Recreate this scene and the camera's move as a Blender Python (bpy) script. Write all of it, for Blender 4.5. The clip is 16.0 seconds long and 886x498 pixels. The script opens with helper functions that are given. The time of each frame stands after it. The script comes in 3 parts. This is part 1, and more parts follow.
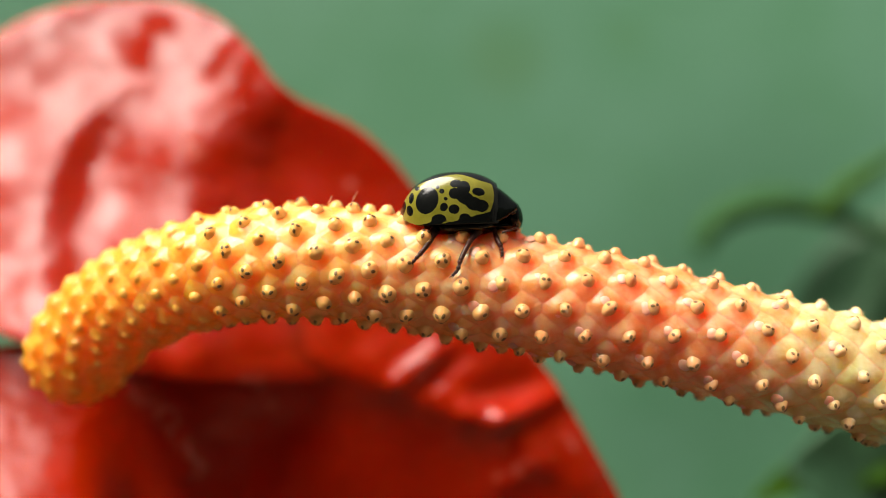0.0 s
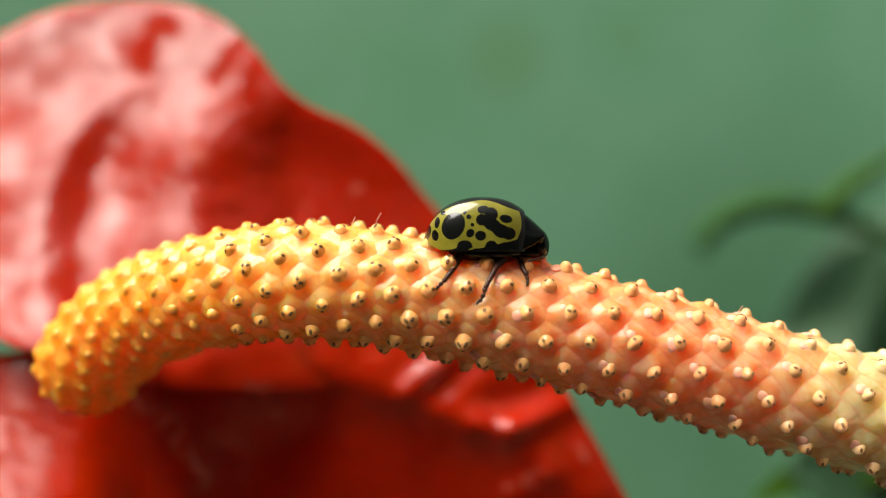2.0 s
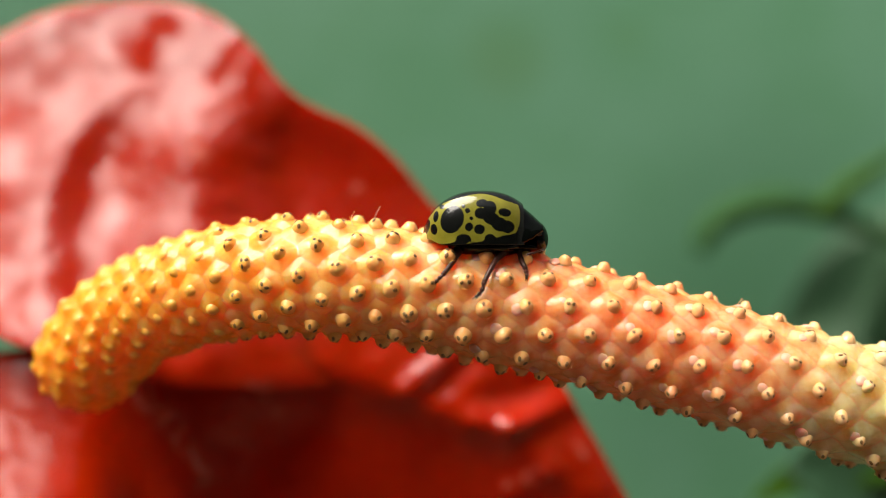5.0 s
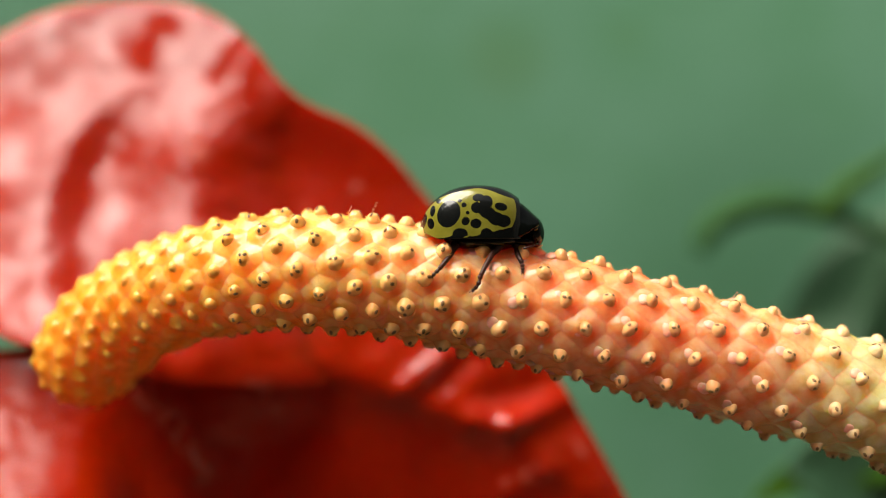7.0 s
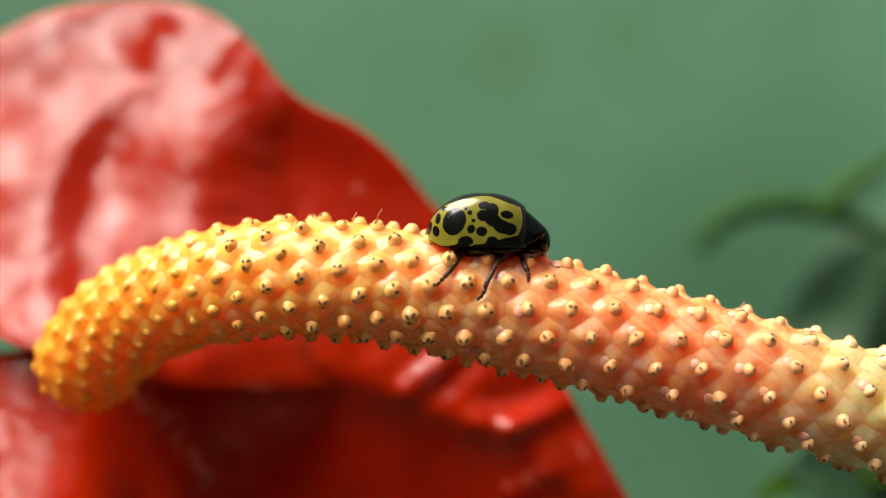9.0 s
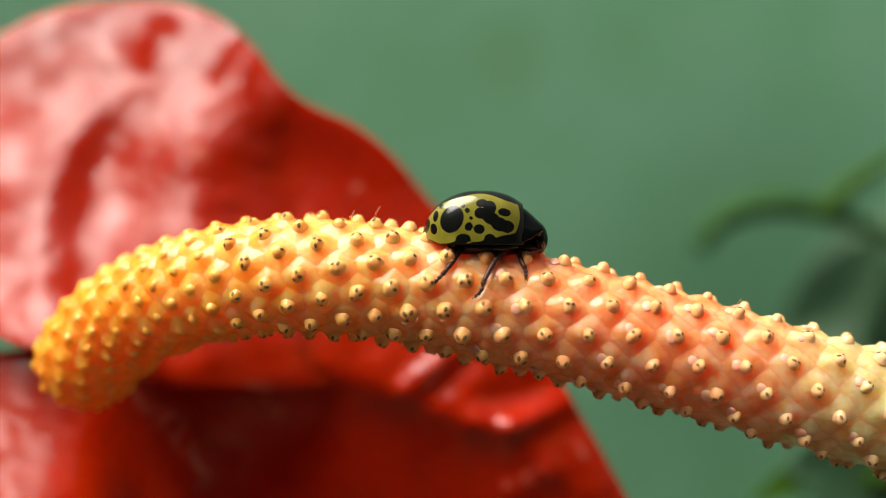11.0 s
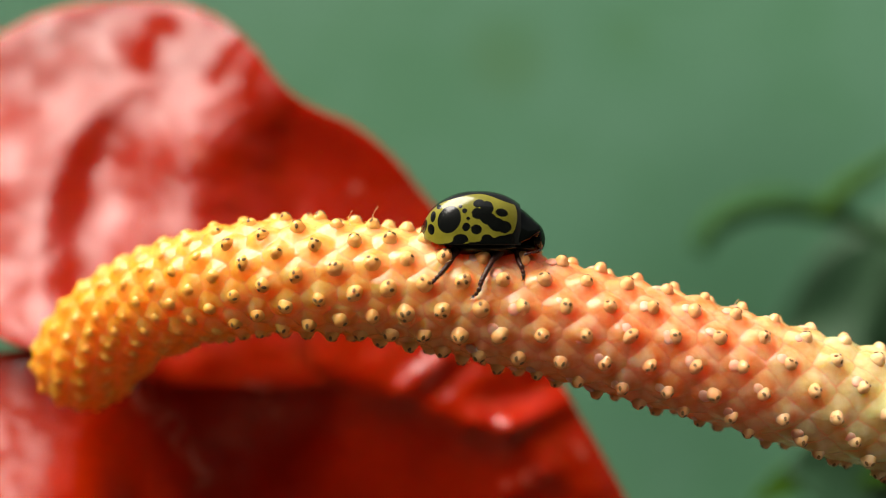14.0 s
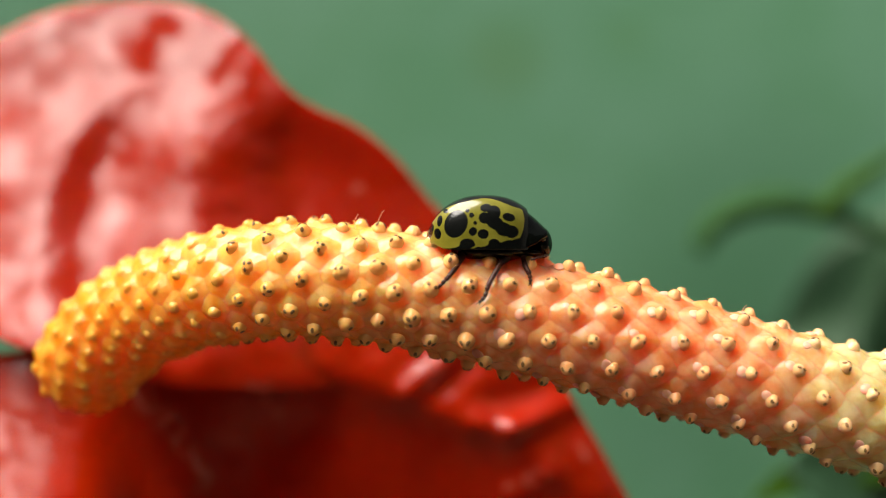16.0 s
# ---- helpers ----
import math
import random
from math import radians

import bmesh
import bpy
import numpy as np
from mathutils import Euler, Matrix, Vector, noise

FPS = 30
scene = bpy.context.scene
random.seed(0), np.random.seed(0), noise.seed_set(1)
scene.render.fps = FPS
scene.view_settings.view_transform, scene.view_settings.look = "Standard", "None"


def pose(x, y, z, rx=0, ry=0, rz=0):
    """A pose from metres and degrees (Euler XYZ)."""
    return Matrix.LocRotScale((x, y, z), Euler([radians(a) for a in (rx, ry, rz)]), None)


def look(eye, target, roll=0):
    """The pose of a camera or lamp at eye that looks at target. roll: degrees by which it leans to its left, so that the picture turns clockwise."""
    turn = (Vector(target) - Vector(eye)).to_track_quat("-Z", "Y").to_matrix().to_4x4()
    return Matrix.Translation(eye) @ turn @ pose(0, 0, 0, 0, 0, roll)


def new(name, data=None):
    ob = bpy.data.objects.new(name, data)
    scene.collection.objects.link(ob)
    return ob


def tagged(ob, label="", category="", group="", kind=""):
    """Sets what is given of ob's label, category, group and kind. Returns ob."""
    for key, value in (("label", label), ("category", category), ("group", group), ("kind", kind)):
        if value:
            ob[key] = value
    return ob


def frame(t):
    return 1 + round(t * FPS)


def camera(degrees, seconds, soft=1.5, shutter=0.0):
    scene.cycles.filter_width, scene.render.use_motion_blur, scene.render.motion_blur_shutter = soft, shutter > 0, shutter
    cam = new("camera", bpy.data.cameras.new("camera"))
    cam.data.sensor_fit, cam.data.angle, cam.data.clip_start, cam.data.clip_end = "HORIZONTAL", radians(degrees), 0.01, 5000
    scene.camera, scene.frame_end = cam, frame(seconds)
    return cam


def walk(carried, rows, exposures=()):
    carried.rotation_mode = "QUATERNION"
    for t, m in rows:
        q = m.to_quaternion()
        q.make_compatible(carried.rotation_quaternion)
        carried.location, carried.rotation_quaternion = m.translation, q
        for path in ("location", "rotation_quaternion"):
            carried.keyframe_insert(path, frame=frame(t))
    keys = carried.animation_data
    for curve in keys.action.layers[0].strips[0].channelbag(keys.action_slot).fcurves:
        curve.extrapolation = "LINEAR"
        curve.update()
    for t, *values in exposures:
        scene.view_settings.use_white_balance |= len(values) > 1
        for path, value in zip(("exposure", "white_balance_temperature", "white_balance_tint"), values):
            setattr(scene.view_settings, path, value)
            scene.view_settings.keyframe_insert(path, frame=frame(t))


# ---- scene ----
# ---- camera: stands still, a hand's width from the flower ----
H = 0.55                      # height of the subject over the ground
WIDE = 0.057                  # width of the field at the subject
LENS = 55.0
DIST = WIDE / 2 / math.tan(radians(LENS / 2))
MM = 0.001

cam = camera(LENS, 16.0, soft=1.0)
walk(cam, [(0.0, pose(0, -DIST, H, 90, 0, 0)), (16.0, pose(0, -DIST, H, 90, 0, 0))],
     exposures=[(0.0, 0.19), (1.5, 0.13), (3.5, 0.07), (9.0, 0.06), (12.0, 0.0), (14.5, -0.02), (15.5, 0.02), (16.0, 0.05)])
cam.data.dof.use_dof = True
cam.data.dof.focus_distance = DIST + 0.0011
cam.data.dof.aperture_fstop = 11.0

# ---- world and sun ----
SUN_DIR = Vector((-0.50, -0.20, 0.84)).normalized()   # towards the sun
world = bpy.data.worlds.new("world")
scene.world = world
world.use_nodes = True
wn = world.node_tree.nodes
sky = wn.new("ShaderNodeTexSky")
sky.sky_type, sky.sun_disc = "NISHITA", False
sky.sun_elevation = math.asin(SUN_DIR.z)
sky.sun_rotation = math.atan2(SUN_DIR.x, SUN_DIR.y)
wn["Background"].inputs["Strength"].default_value = 0.085
pale = wn.new("ShaderNodeHueSaturation")            # a hazy, nearly white sky
pale.inputs["Saturation"].default_value = 0.10
world.node_tree.links.new(sky.outputs["Color"], pale.inputs["Color"])
world.node_tree.links.new(pale.outputs["Color"], wn["Background"].inputs["Color"])
sun = new("sun", bpy.data.lights.new("sun", "SUN"))
sun.data.energy, sun.data.angle, sun.data.color = 10.0, radians(58), (1.0, 0.93, 0.83)
sun.matrix_world = look(SUN_DIR * 5, (0, 0, 0))


# ---- materials ----
class Nodes:
    """A small writer of node materials."""

    def __init__(self, name):
        self.mat = bpy.data.materials.new(name)
        self.mat.use_nodes = True
        self.tree = self.mat.node_tree
        self.bsdf = self.tree.nodes["Principled BSDF"]

    def add(self, kind, **values):
        node = self.tree.nodes.new(kind)
        for key, value in values.items():
            node.inputs[key.replace("_", " ")].default_value = value
        return node

    def link(self, a, b):
        self.tree.links.new(a, b)

    def put(self, **values):
        for key, value in values.items():
            self.bsdf.inputs[key.replace("_", " ")].default_value = value

    def noise(self, scale, detail=4.0, rough=0.55, coords=None):
        node = self.add("ShaderNodeTexNoise", Scale=scale, Detail=detail, Roughness=rough)
        if coords is None:
            coords = self.add("ShaderNodeTexCoord").outputs["Object"]
        self.link(coords, node.inputs["Vector"])
        return node.outputs["Fac"]

    def ramp(self, fac, stops, sharp=False):
        node = self.add("ShaderNodeValToRGB")
        line = node.color_ramp
        line.interpolation = "CONSTANT" if sharp else "LINEAR"
        while len(line.elements) < len(stops):
            line.elements.new(0.5)
        for stop, (place, colour) in zip(line.elements, stops):
            stop.position, stop.color = place, (*colour, 1)
        self.link(fac, node.inputs["Fac"])
        return node.outputs["Color"]

    def mix(self, fac, a, b, blend="MIX"):
        node = self.add("ShaderNodeMix")
        node.data_type, node.blend_type = "RGBA", blend
        for value, slot in ((fac, 0), (a, 6), (b, 7)):
            if hasattr(value, "is_linked"):
                self.link(value, node.inputs[slot])
            else:
                node.inputs[slot].default_value = value if slot == 0 else (*value, 1)
        return node.outputs[2]

    def colour(self, socket):
        self.link(socket, self.bsdf.inputs["Base Color"])

    def bump(self, fac, strength, distance):
        node = self.add("ShaderNodeBump", Strength=strength, Distance=distance)
        self.link(fac, node.inputs["Height"])
        self.link(node.outputs["Normal"], self.bsdf.inputs["Normal"])
        self.link(node.outputs["Normal"], self.bsdf.inputs["Coat Normal"])


def spathe_material():
    n = Nodes("red_waxy_spathe")
    big, fine = n.noise(120, 3), n.noise(900, 4)
    base = n.ramp(big, [(0.3, (0.27, 0.009, 0.0003)), (0.7, (0.35, 0.012, 0.0005))])
    base = n.mix(0.25, base, n.ramp(fine, [(0.35, (0.29, 0.009, 0.0005)), (0.65, (0.42, 0.020, 0.0012))]))
    scar = n.add("ShaderNodeAttribute")                                     # pale scratches in the wax
    scar.attribute_name = "scar"
    torn = n.mix(1.0, scar.outputs["Color"], n.ramp(n.noise(700, 4, 0.6), [(0.40, (0, 0, 0)), (0.62, (1, 1, 1))]), "MULTIPLY")
    n.colour(n.mix(torn, base, (0.60, 0.17, 0.12)))
    n.put(Roughness=0.6, IOR=1.45, Specular_IOR_Level=0.0, Coat_Roughness=0.24, Coat_IOR=1.55)
    bloom = n.ramp(n.noise(230, 5, 0.6), [(0.38, (0.22, 0.22, 0.22)), (0.62, (0.78, 0.78, 0.78))])      # uneven wax
    bare = n.add("ShaderNodeAttribute")                                     # spots with almost no coat gloss
    bare.attribute_name = "bare"
    n.link(n.mix(bare.outputs["Fac"], bloom, (0.02, 0.02, 0.02)), n.bsdf.inputs["Coat Weight"])
    n.put(Subsurface_Weight=0.5, Subsurface_Scale=0.003)
    n.bsdf.inputs["Subsurface Radius"].default_value = (1.0, 0.1, 0.05)
    n.bump(n.mix(0.30, n.noise(260, 4), n.noise(1100, 4)), 0.20, 0.0006)
    return n.mat


def wall_material():
    n = Nodes("green_painted_wall")
    coords = n.add("ShaderNodeTexCoord").outputs["Object"]
    big, mid, fine = n.noise(5, 4, 0.6, coords), n.noise(22, 5, 0.6, coords), n.noise(260, 3, 0.5, coords)
    base = n.ramp(big, [(0.3, (0.100, 0.280, 0.160)), (0.7, (0.138, 0.335, 0.198))])
    for x, z, size in ((0.023, 0.621, 50), (0.068, 0.629, 110)):      # faint mossy stains
        place = n.add("ShaderNodeMapping")
        place.inputs["Location"].default_value = (-x * size, -0.26 * size, -z * size)
        place.inputs["Scale"].default_value = (size, size, size)
        ball_of = n.add("ShaderNodeTexGradient")
        ball_of.gradient_type = "SPHERICAL"
        n.link(coords, place.inputs["Vector"])
        n.link(place.outputs["Vector"], ball_of.inputs["Vector"])
        spot = n.mix(1.0, n.ramp(ball_of.outputs["Fac"], [(0.0, (0, 0, 0)), (0.6, (0.7, 0.7, 0.7))]), n.ramp(mid, [(0.35, (0.2, 0.2, 0.2)), (0.6, (1, 1, 1))]), "MULTIPLY")
        base = n.mix(spot, base, (0.085, 0.215, 0.062))
    n.colour(n.mix(0.3, base, n.ramp(mid, [(0.4, (0.082, 0.262, 0.108)), (0.62, (0.152, 0.345, 0.225))])))
    n.put(Roughness=0.8)
    n.bump(fine, 0.3, 0.001)
    return n.mat


def plain_material(name, dark, light, scale, rough, relief=0.2, **more):
    n = Nodes(name)
    n.colour(n.ramp(n.noise(scale, 5), [(0.3, dark), (0.7, light)]))
    n.put(Roughness=rough, **more)
    n.bump(n.noise(scale * 6, 3), relief, 0.2 / scale)
    return n.mat


def spadix_material(name, stops, owner, rough, scatter, mottle, reach, bleed, cells=False):
    """Colour runs along the spadix, from its yellow tip to its cream base."""
    n = Nodes(name)
    where = n.add("ShaderNodeTexCoord")
    where.object = owner
    split = n.add("ShaderNodeSeparateXYZ")
    n.link(where.outputs["Object"], split.inputs["Vector"])
    wob = n.add("ShaderNodeMath")
    wob.operation = "MULTIPLY_ADD"
    wob.inputs[1].default_value, wob.inputs[2].default_value = 0.006, -0.003
    n.link(n.noise(350, 2, 0.5, where.outputs["Object"]), wob.inputs[0])
    total = n.add("ShaderNodeMath")
    n.link(split.outputs["X"], total.inputs[0])
    n.link(wob.outputs[0], total.inputs[1])
    span = n.add("ShaderNodeMapRange")
    span.inputs["From Min"].default_value, span.inputs["From Max"].default_value = -0.030, 0.034
    n.link(total.outputs[0], span.inputs["Value"])
    base = n.ramp(span.outputs["Result"], stops)
    speck = n.ramp(n.noise(1400, 3, 0.5, where.outputs["Object"]), [(0.38, (0.86, 0.56, 0.50)), (0.62, (1.0, 1.0, 1.0))])
    base = n.mix(mottle, base, speck, "MULTIPLY")
    each = n.add("ShaderNodeObjectInfo")
    tint = n.ramp(each.outputs["Random"], [(0.0, (0.95, 0.86, 0.80)), (1.0, (1.0, 1.0, 1.0))])
    base = n.mix(0.6, base, tint, "MULTIPLY")
    if cells:
        patch = n.noise(700, 3, 0.5, where.outputs["Object"])
        pale = n.ramp(patch, [(0.42, (0, 0, 0)), (0.60, (0.32, 0.32, 0.32))])
        base = n.mix(pale, base, n.ramp(span.outputs["Result"], [(0.1, (0.98, 0.62, 0.12)), (0.36, (0.96, 0.70, 0.32)), (0.6, (0.96, 0.64, 0.38)), (1.0, (0.82, 0.74, 0.46))]))
        # ring: red round the pistils with painted shade; seam: red lines between florets
        for name, colour, amount in (("ring", (0.93, 0.16, 0.025), 0.75), ("seam", (0.84, 0.20, 0.11), 0.42)):
            mark = n.add("ShaderNodeAttribute")
            mark.attribute_name = name
            part_of = n.mix(1.0, n.ramp(n.noise(520 if name == "ring" else 900, 3, 0.5, where.outputs["Object"]), [(0.30, (0, 0, 0)), (0.52, (amount, amount, amount))]),
                            mark.outputs["Color"], "MULTIPLY")
            if name == "ring":
                part_of = n.mix(1.0, part_of, n.ramp(span.outputs["Result"], [(0.25, (0.30, 0.30, 0.30)), (0.50, (1, 1, 1)), (0.78, (1, 1, 1)), (0.88, (0.1, 0.1, 0.1))]), "MULTIPLY")
            base = n.mix(part_of, base, colour)
    n.colour(base)
    n.put(Roughness=rough, Subsurface_Weight=scatter, Subsurface_Scale=reach, Specular_IOR_Level=0.45)
    n.bsdf.inputs["Subsurface Radius"].default_value = bleed
    n.bump(n.mix(0.5, n.noise(1300, 3, 0.5, where.outputs["Object"]), n.noise(3200, 4, 0.6, where.outputs["Object"])), 0.42, 0.00014)
    if not cells:
        return n.mat
    clear = n.add("ShaderNodeMapRange")                                     # the young tip and the pale base are the most translucent
    clear.inputs["To Max"].default_value = reach * 4
    n.link(n.ramp(span.outputs["Result"], [(0.10, (0.52, 0.52, 0.52)), (0.45, (0.25, 0.25, 0.25)), (0.62, (0.25, 0.25, 0.25)), (0.82, (0.36, 0.36, 0.36))]), clear.inputs["Value"])
    n.link(clear.outputs["Result"], n.bsdf.inputs["Subsurface Scale"])
    return n.mat


def elytron_material():
    n = Nodes("spotted_elytron")
    spot = n.add("ShaderNodeAttribute")
    spot.attribute_name = "spot"
    edge = n.noise(2600, 3)
    shift = n.add("ShaderNodeMath")
    shift.operation = "MULTIPLY_ADD"
    shift.inputs[1].default_value, shift.inputs[2].default_value = 0.10, -0.05
    n.link(edge, shift.inputs[0])
    total = n.add("ShaderNodeMath")
    n.link(spot.outputs["Fac"], total.inputs[0])
    n.link(shift.outputs[0], total.inputs[1])
    half = n.add("ShaderNodeMath")
    half.inputs[1].default_value = 0.5
    n.link(total.outputs[0], half.inputs[0])
    yellow = n.ramp(n.noise(900, 4), [(0.3, (0.155, 0.145, 0.011)), (0.7, (0.235, 0.215, 0.025))])
    black = n.ramp(n.noise(1800, 3), [(0.3, (0.001, 0.0014, 0.0012)), (0.7, (0.003, 0.004, 0.003))])
    fac = n.ramp(half.outputs[0], [(0.485, (0, 0, 0)), (0.515, (1, 1, 1))])
    n.colour(n.mix(fac, black, yellow))
    n.put(Roughness=0.38, Specular_IOR_Level=0.10, Coat_Weight=1.0, Coat_Roughness=0.14, Coat_IOR=1.55)
    pits = n.add("ShaderNodeTexVoronoi", Scale=5200.0)
    n.link(n.add("ShaderNodeTexCoord").outputs["Object"], pits.inputs["Vector"])
    n.bump(n.ramp(pits.outputs["Distance"], [(0.0, (0, 0, 0)), (0.32, (1, 1, 1))]), 0.22, 0.00003)
    return n.mat


M_SPATHE = spathe_material()
M_WALL = wall_material()
M_DARKWALL = plain_material("dark_added_wall", (0.05, 0.05, 0.045), (0.10, 0.098, 0.088), 7, 0.9)
M_SOIL = plain_material("dark_garden_soil", (0.06, 0.040, 0.025), (0.12, 0.082, 0.052), 9, 0.95)
M_STEM = plain_material("green_stem", (0.06, 0.12, 0.02), (0.14, 0.24, 0.04), 120, 0.5)
M_VINE = plain_material("dark_green_vine", (0.026, 0.078, 0.020), (0.040, 0.110, 0.030), 90, 0.8, Specular_IOR_Level=0.15)
M_SHOOT = plain_material("fresh_green_shoot", (0.027, 0.078, 0.004), (0.044, 0.105, 0.007), 90, 0.8, Specular_IOR_Level=0.15)
M_LEAF = plain_material("dark_leaf", (0.018, 0.060, 0.024), (0.038, 0.105, 0.042), 60, 0.6)
M_SHELL = elytron_material()
M_BLACK = plain_material("black_cuticle", (0.001, 0.0014, 0.0012), (0.003, 0.004, 0.003), 1500, 0.5, 0.04, Specular_IOR_Level=0.0, Coat_Weight=0.55, Coat_Roughness=0.10, Coat_IOR=1.45)
M_LEG = plain_material("dark_brown_leg", (0.012, 0.004, 0.003), (0.065, 0.016, 0.008), 1500, 0.30, Specular_IOR_Level=0.3)
M_EYE = plain_material("eye", (0.01, 0.009, 0.008), (0.02, 0.018, 0.014), 2000, 0.12)
M_ANTHER = plain_material("brown_anther", (0.09, 0.042, 0.008), (0.22, 0.105, 0.024), 3000, 0.6)
M_PINK = plain_material("pink_tepal", (0.90, 0.36, 0.23), (0.94, 0.48, 0.33), 1500, 0.3, Subsurface_Weight=0.6, Subsurface_Scale=0.0003)


# ---- shape helpers ----
def part(name, bm, material, parent=None, label="", smooth=True):
    mesh = bpy.data.meshes.new(name)
    bm.to_mesh(mesh)
    bm.free()
    for m in material if isinstance(material, (list, tuple)) else [material]:
        mesh.materials.append(m)
    if smooth:
        for poly in mesh.polygons:
            poly.use_smooth = True
    ob = new(name, mesh)
    ob.parent = parent
    return tagged(ob, label)


def spot_at(u, v, depth=0.0):
    """A place relative to the subject's middle, in metres: u right and v up (mm, as it shows at the subject's plane), depth in mm behind that plane."""
    far = 1 + depth * MM / DIST
    return Vector((u * MM * far, depth * MM, v * MM * far))


def spline(points, steps):
    """Catmull-Rom through the points."""
    p = [Vector(q) for q in points]
    p = [2 * p[0] - p[1], *p, 2 * p[-1] - p[-2]]
    line = []
    for a, b, c, d in zip(p, p[1:], p[2:], p[3:]):
        for k in range(steps):
            t = k / steps
            line.append(0.5 * (2 * b + (c - a) * t + (2 * a - 5 * b + 4 * c - d) * t * t + (3 * b - a - 3 * c + d) * t ** 3))
    return [*line, p[-2]]


def tube(bm, line, radii, sides=10, caps=True):
    """A tube along the line; radii one a point."""
    rings, last = [], None
    for k, p in enumerate(line):
        way = (line[min(k + 1, len(line) - 1)] - line[max(k - 1, 0)]).normalized()
        side = Vector((0, -1, 0)) if last is None else last
        side = side - way * side.dot(way)
        if side.length < 1e-6:
            side = Vector((1, 0, 0)) - way * way.x
        side.normalize()
        last = side
        up = way.cross(side)
        rings.append([bm.verts.new(p + radii[k] * (math.cos(a) * side + math.sin(a) * up))
                      for a in (2 * math.pi * j / sides for j in range(sides))])
    for r, q in zip(rings, rings[1:]):
        for j in range(sides):
            bm.faces.new((r[j], r[(j + 1) % sides], q[(j + 1) % sides], q[j]))
    if caps:
        bm.faces.new(rings[0][::-1])
        bm.faces.new(rings[-1])
    return rings


def ball(bm, centre, radii, turn=None, u=12, v=8, index=0):
    m = Matrix.Translation(centre) @ (turn or Matrix()) @ Matrix.Diagonal((*radii, 1))
    made = bmesh.ops.create_uvsphere(bm, u_segments=u, v_segments=v, radius=1, matrix=m)
    for vert in made["verts"]:
        for face in vert.link_faces:
            face.material_index = index


# ---- the setting ----
def box(bm, lo, hi):
    m = Matrix.Translation([(a + b) / 2 for a, b in zip(lo, hi)]) @ Matrix.Diagonal((*[b - a for a, b in zip(lo, hi)], 1))
    bmesh.ops.create_cube(bm, size=1, matrix=m)


bm = bmesh.new()
bmesh.ops.create_grid(bm, x_segments=60, y_segments=60, size=30)
for vert in bm.verts:
    vert.co.z = -0.004 + 0.008 * noise.noise(vert.co * 0.7) - 0.006
tagged(part("ground", bm, M_SOIL), "dark bare garden soil at the foot of the wall", "ground", kind="structure")

bm = bmesh.new()
box(bm, (-1.6, 0.26, -0.05), (1.6, 0.40, 0.80))
bmesh.ops.bevel(bm, geom=bm.edges[:], offset=0.006, segments=2, affect="EDGES")
tagged(part("wall_north", bm, M_WALL, smooth=False), "green painted garden wall with faint stains", "wall", kind="structure")

# three unseen walls, added to block low light and darken reflections
for name, lo, hi in (("added_wall_south", (-1.6, -1.10, -0.05), (1.6, -0.95, 1.35)), ("added_wall_west", (-1.75, -1.10, -0.05), (-1.604, 0.40, 2.0)),
                     ("added_wall_east", (1.604, -1.10, -0.05), (1.75, 0.40, 2.0))):
    bm = bmesh.new()
    box(bm, lo, hi)
    bmesh.ops.bevel(bm, geom=bm.edges[:], offset=0.006, segments=2, affect="EDGES")
    tagged(part(name, bm, M_DARKWALL, smooth=False), "unseen dark wall added to block light and darken reflections", "wall", kind="structure")


# ---- the flower ----
FOOT = Vector((0.052, 0.030, 0.0))
flower = new("anthurium_flower")
flower.location = FOOT
tagged(flower, "red anthurium flower with a curled knobbly yellow spadix", "flower")
HOME = Vector((0, 0, H)) - FOOT            # the subject's middle in the flower's space

AXIS_POINTS = [(38.75, -14.43, 4.6), (33.41, -12.29, 4.4), (28.61, -10.3, 4.2), (22.5, -8.5, 4), (15.23, -6.4, 3.8), (7.96, -4.44, 3.7), (2.51, -3.13, 3.7), (-2.94, -2.07, 3.8), (-8.03, -1.53, 4.1), (-12.76, -1.71, 5.5), (-16.76, -2.62, 8), (-19.96, -4.11, 10.8), (-21.96, -5.82, 12.4), (-23.0, -7.4, 13.6)]
AXIS = spline([spot_at(*p) for p in AXIS_POINTS], 40)
RUN = [0.0]
for a, b in zip(AXIS, AXIS[1:]):
    RUN.append(RUN[-1] + (b - a).length)
LENGTH = RUN[-1]
BODY = 3.62 * MM


def on_axis(s):
    """Place and direction (towards the base) at s metres from the base end."""
    k = min(max(int(np.searchsorted(RUN, s)) - 1, 0), len(AXIS) - 2)
    f = (s - RUN[k]) / (RUN[k + 1] - RUN[k])
    lo, hi = max(k - 3, 0), min(k + 4, len(AXIS) - 1)
    return AXIS[k].lerp(AXIS[k + 1], f), (AXIS[lo] - AXIS[hi]).normalized()


def girth(s):
    left = LENGTH + 3.0 * MM - s
    cap = 4.6 * MM
    full = BODY * np.interp(s / LENGTH, (0, 0.12, 0.40, 0.62, 0.75, 0.85, 1), (1.05, 1.06, 1.05, 1.01, 1.04, 1.08, 1.11))
    return full * math.sqrt(max(0.0, 1 - ((cap - left) / cap) ** 2)) if left < cap else full


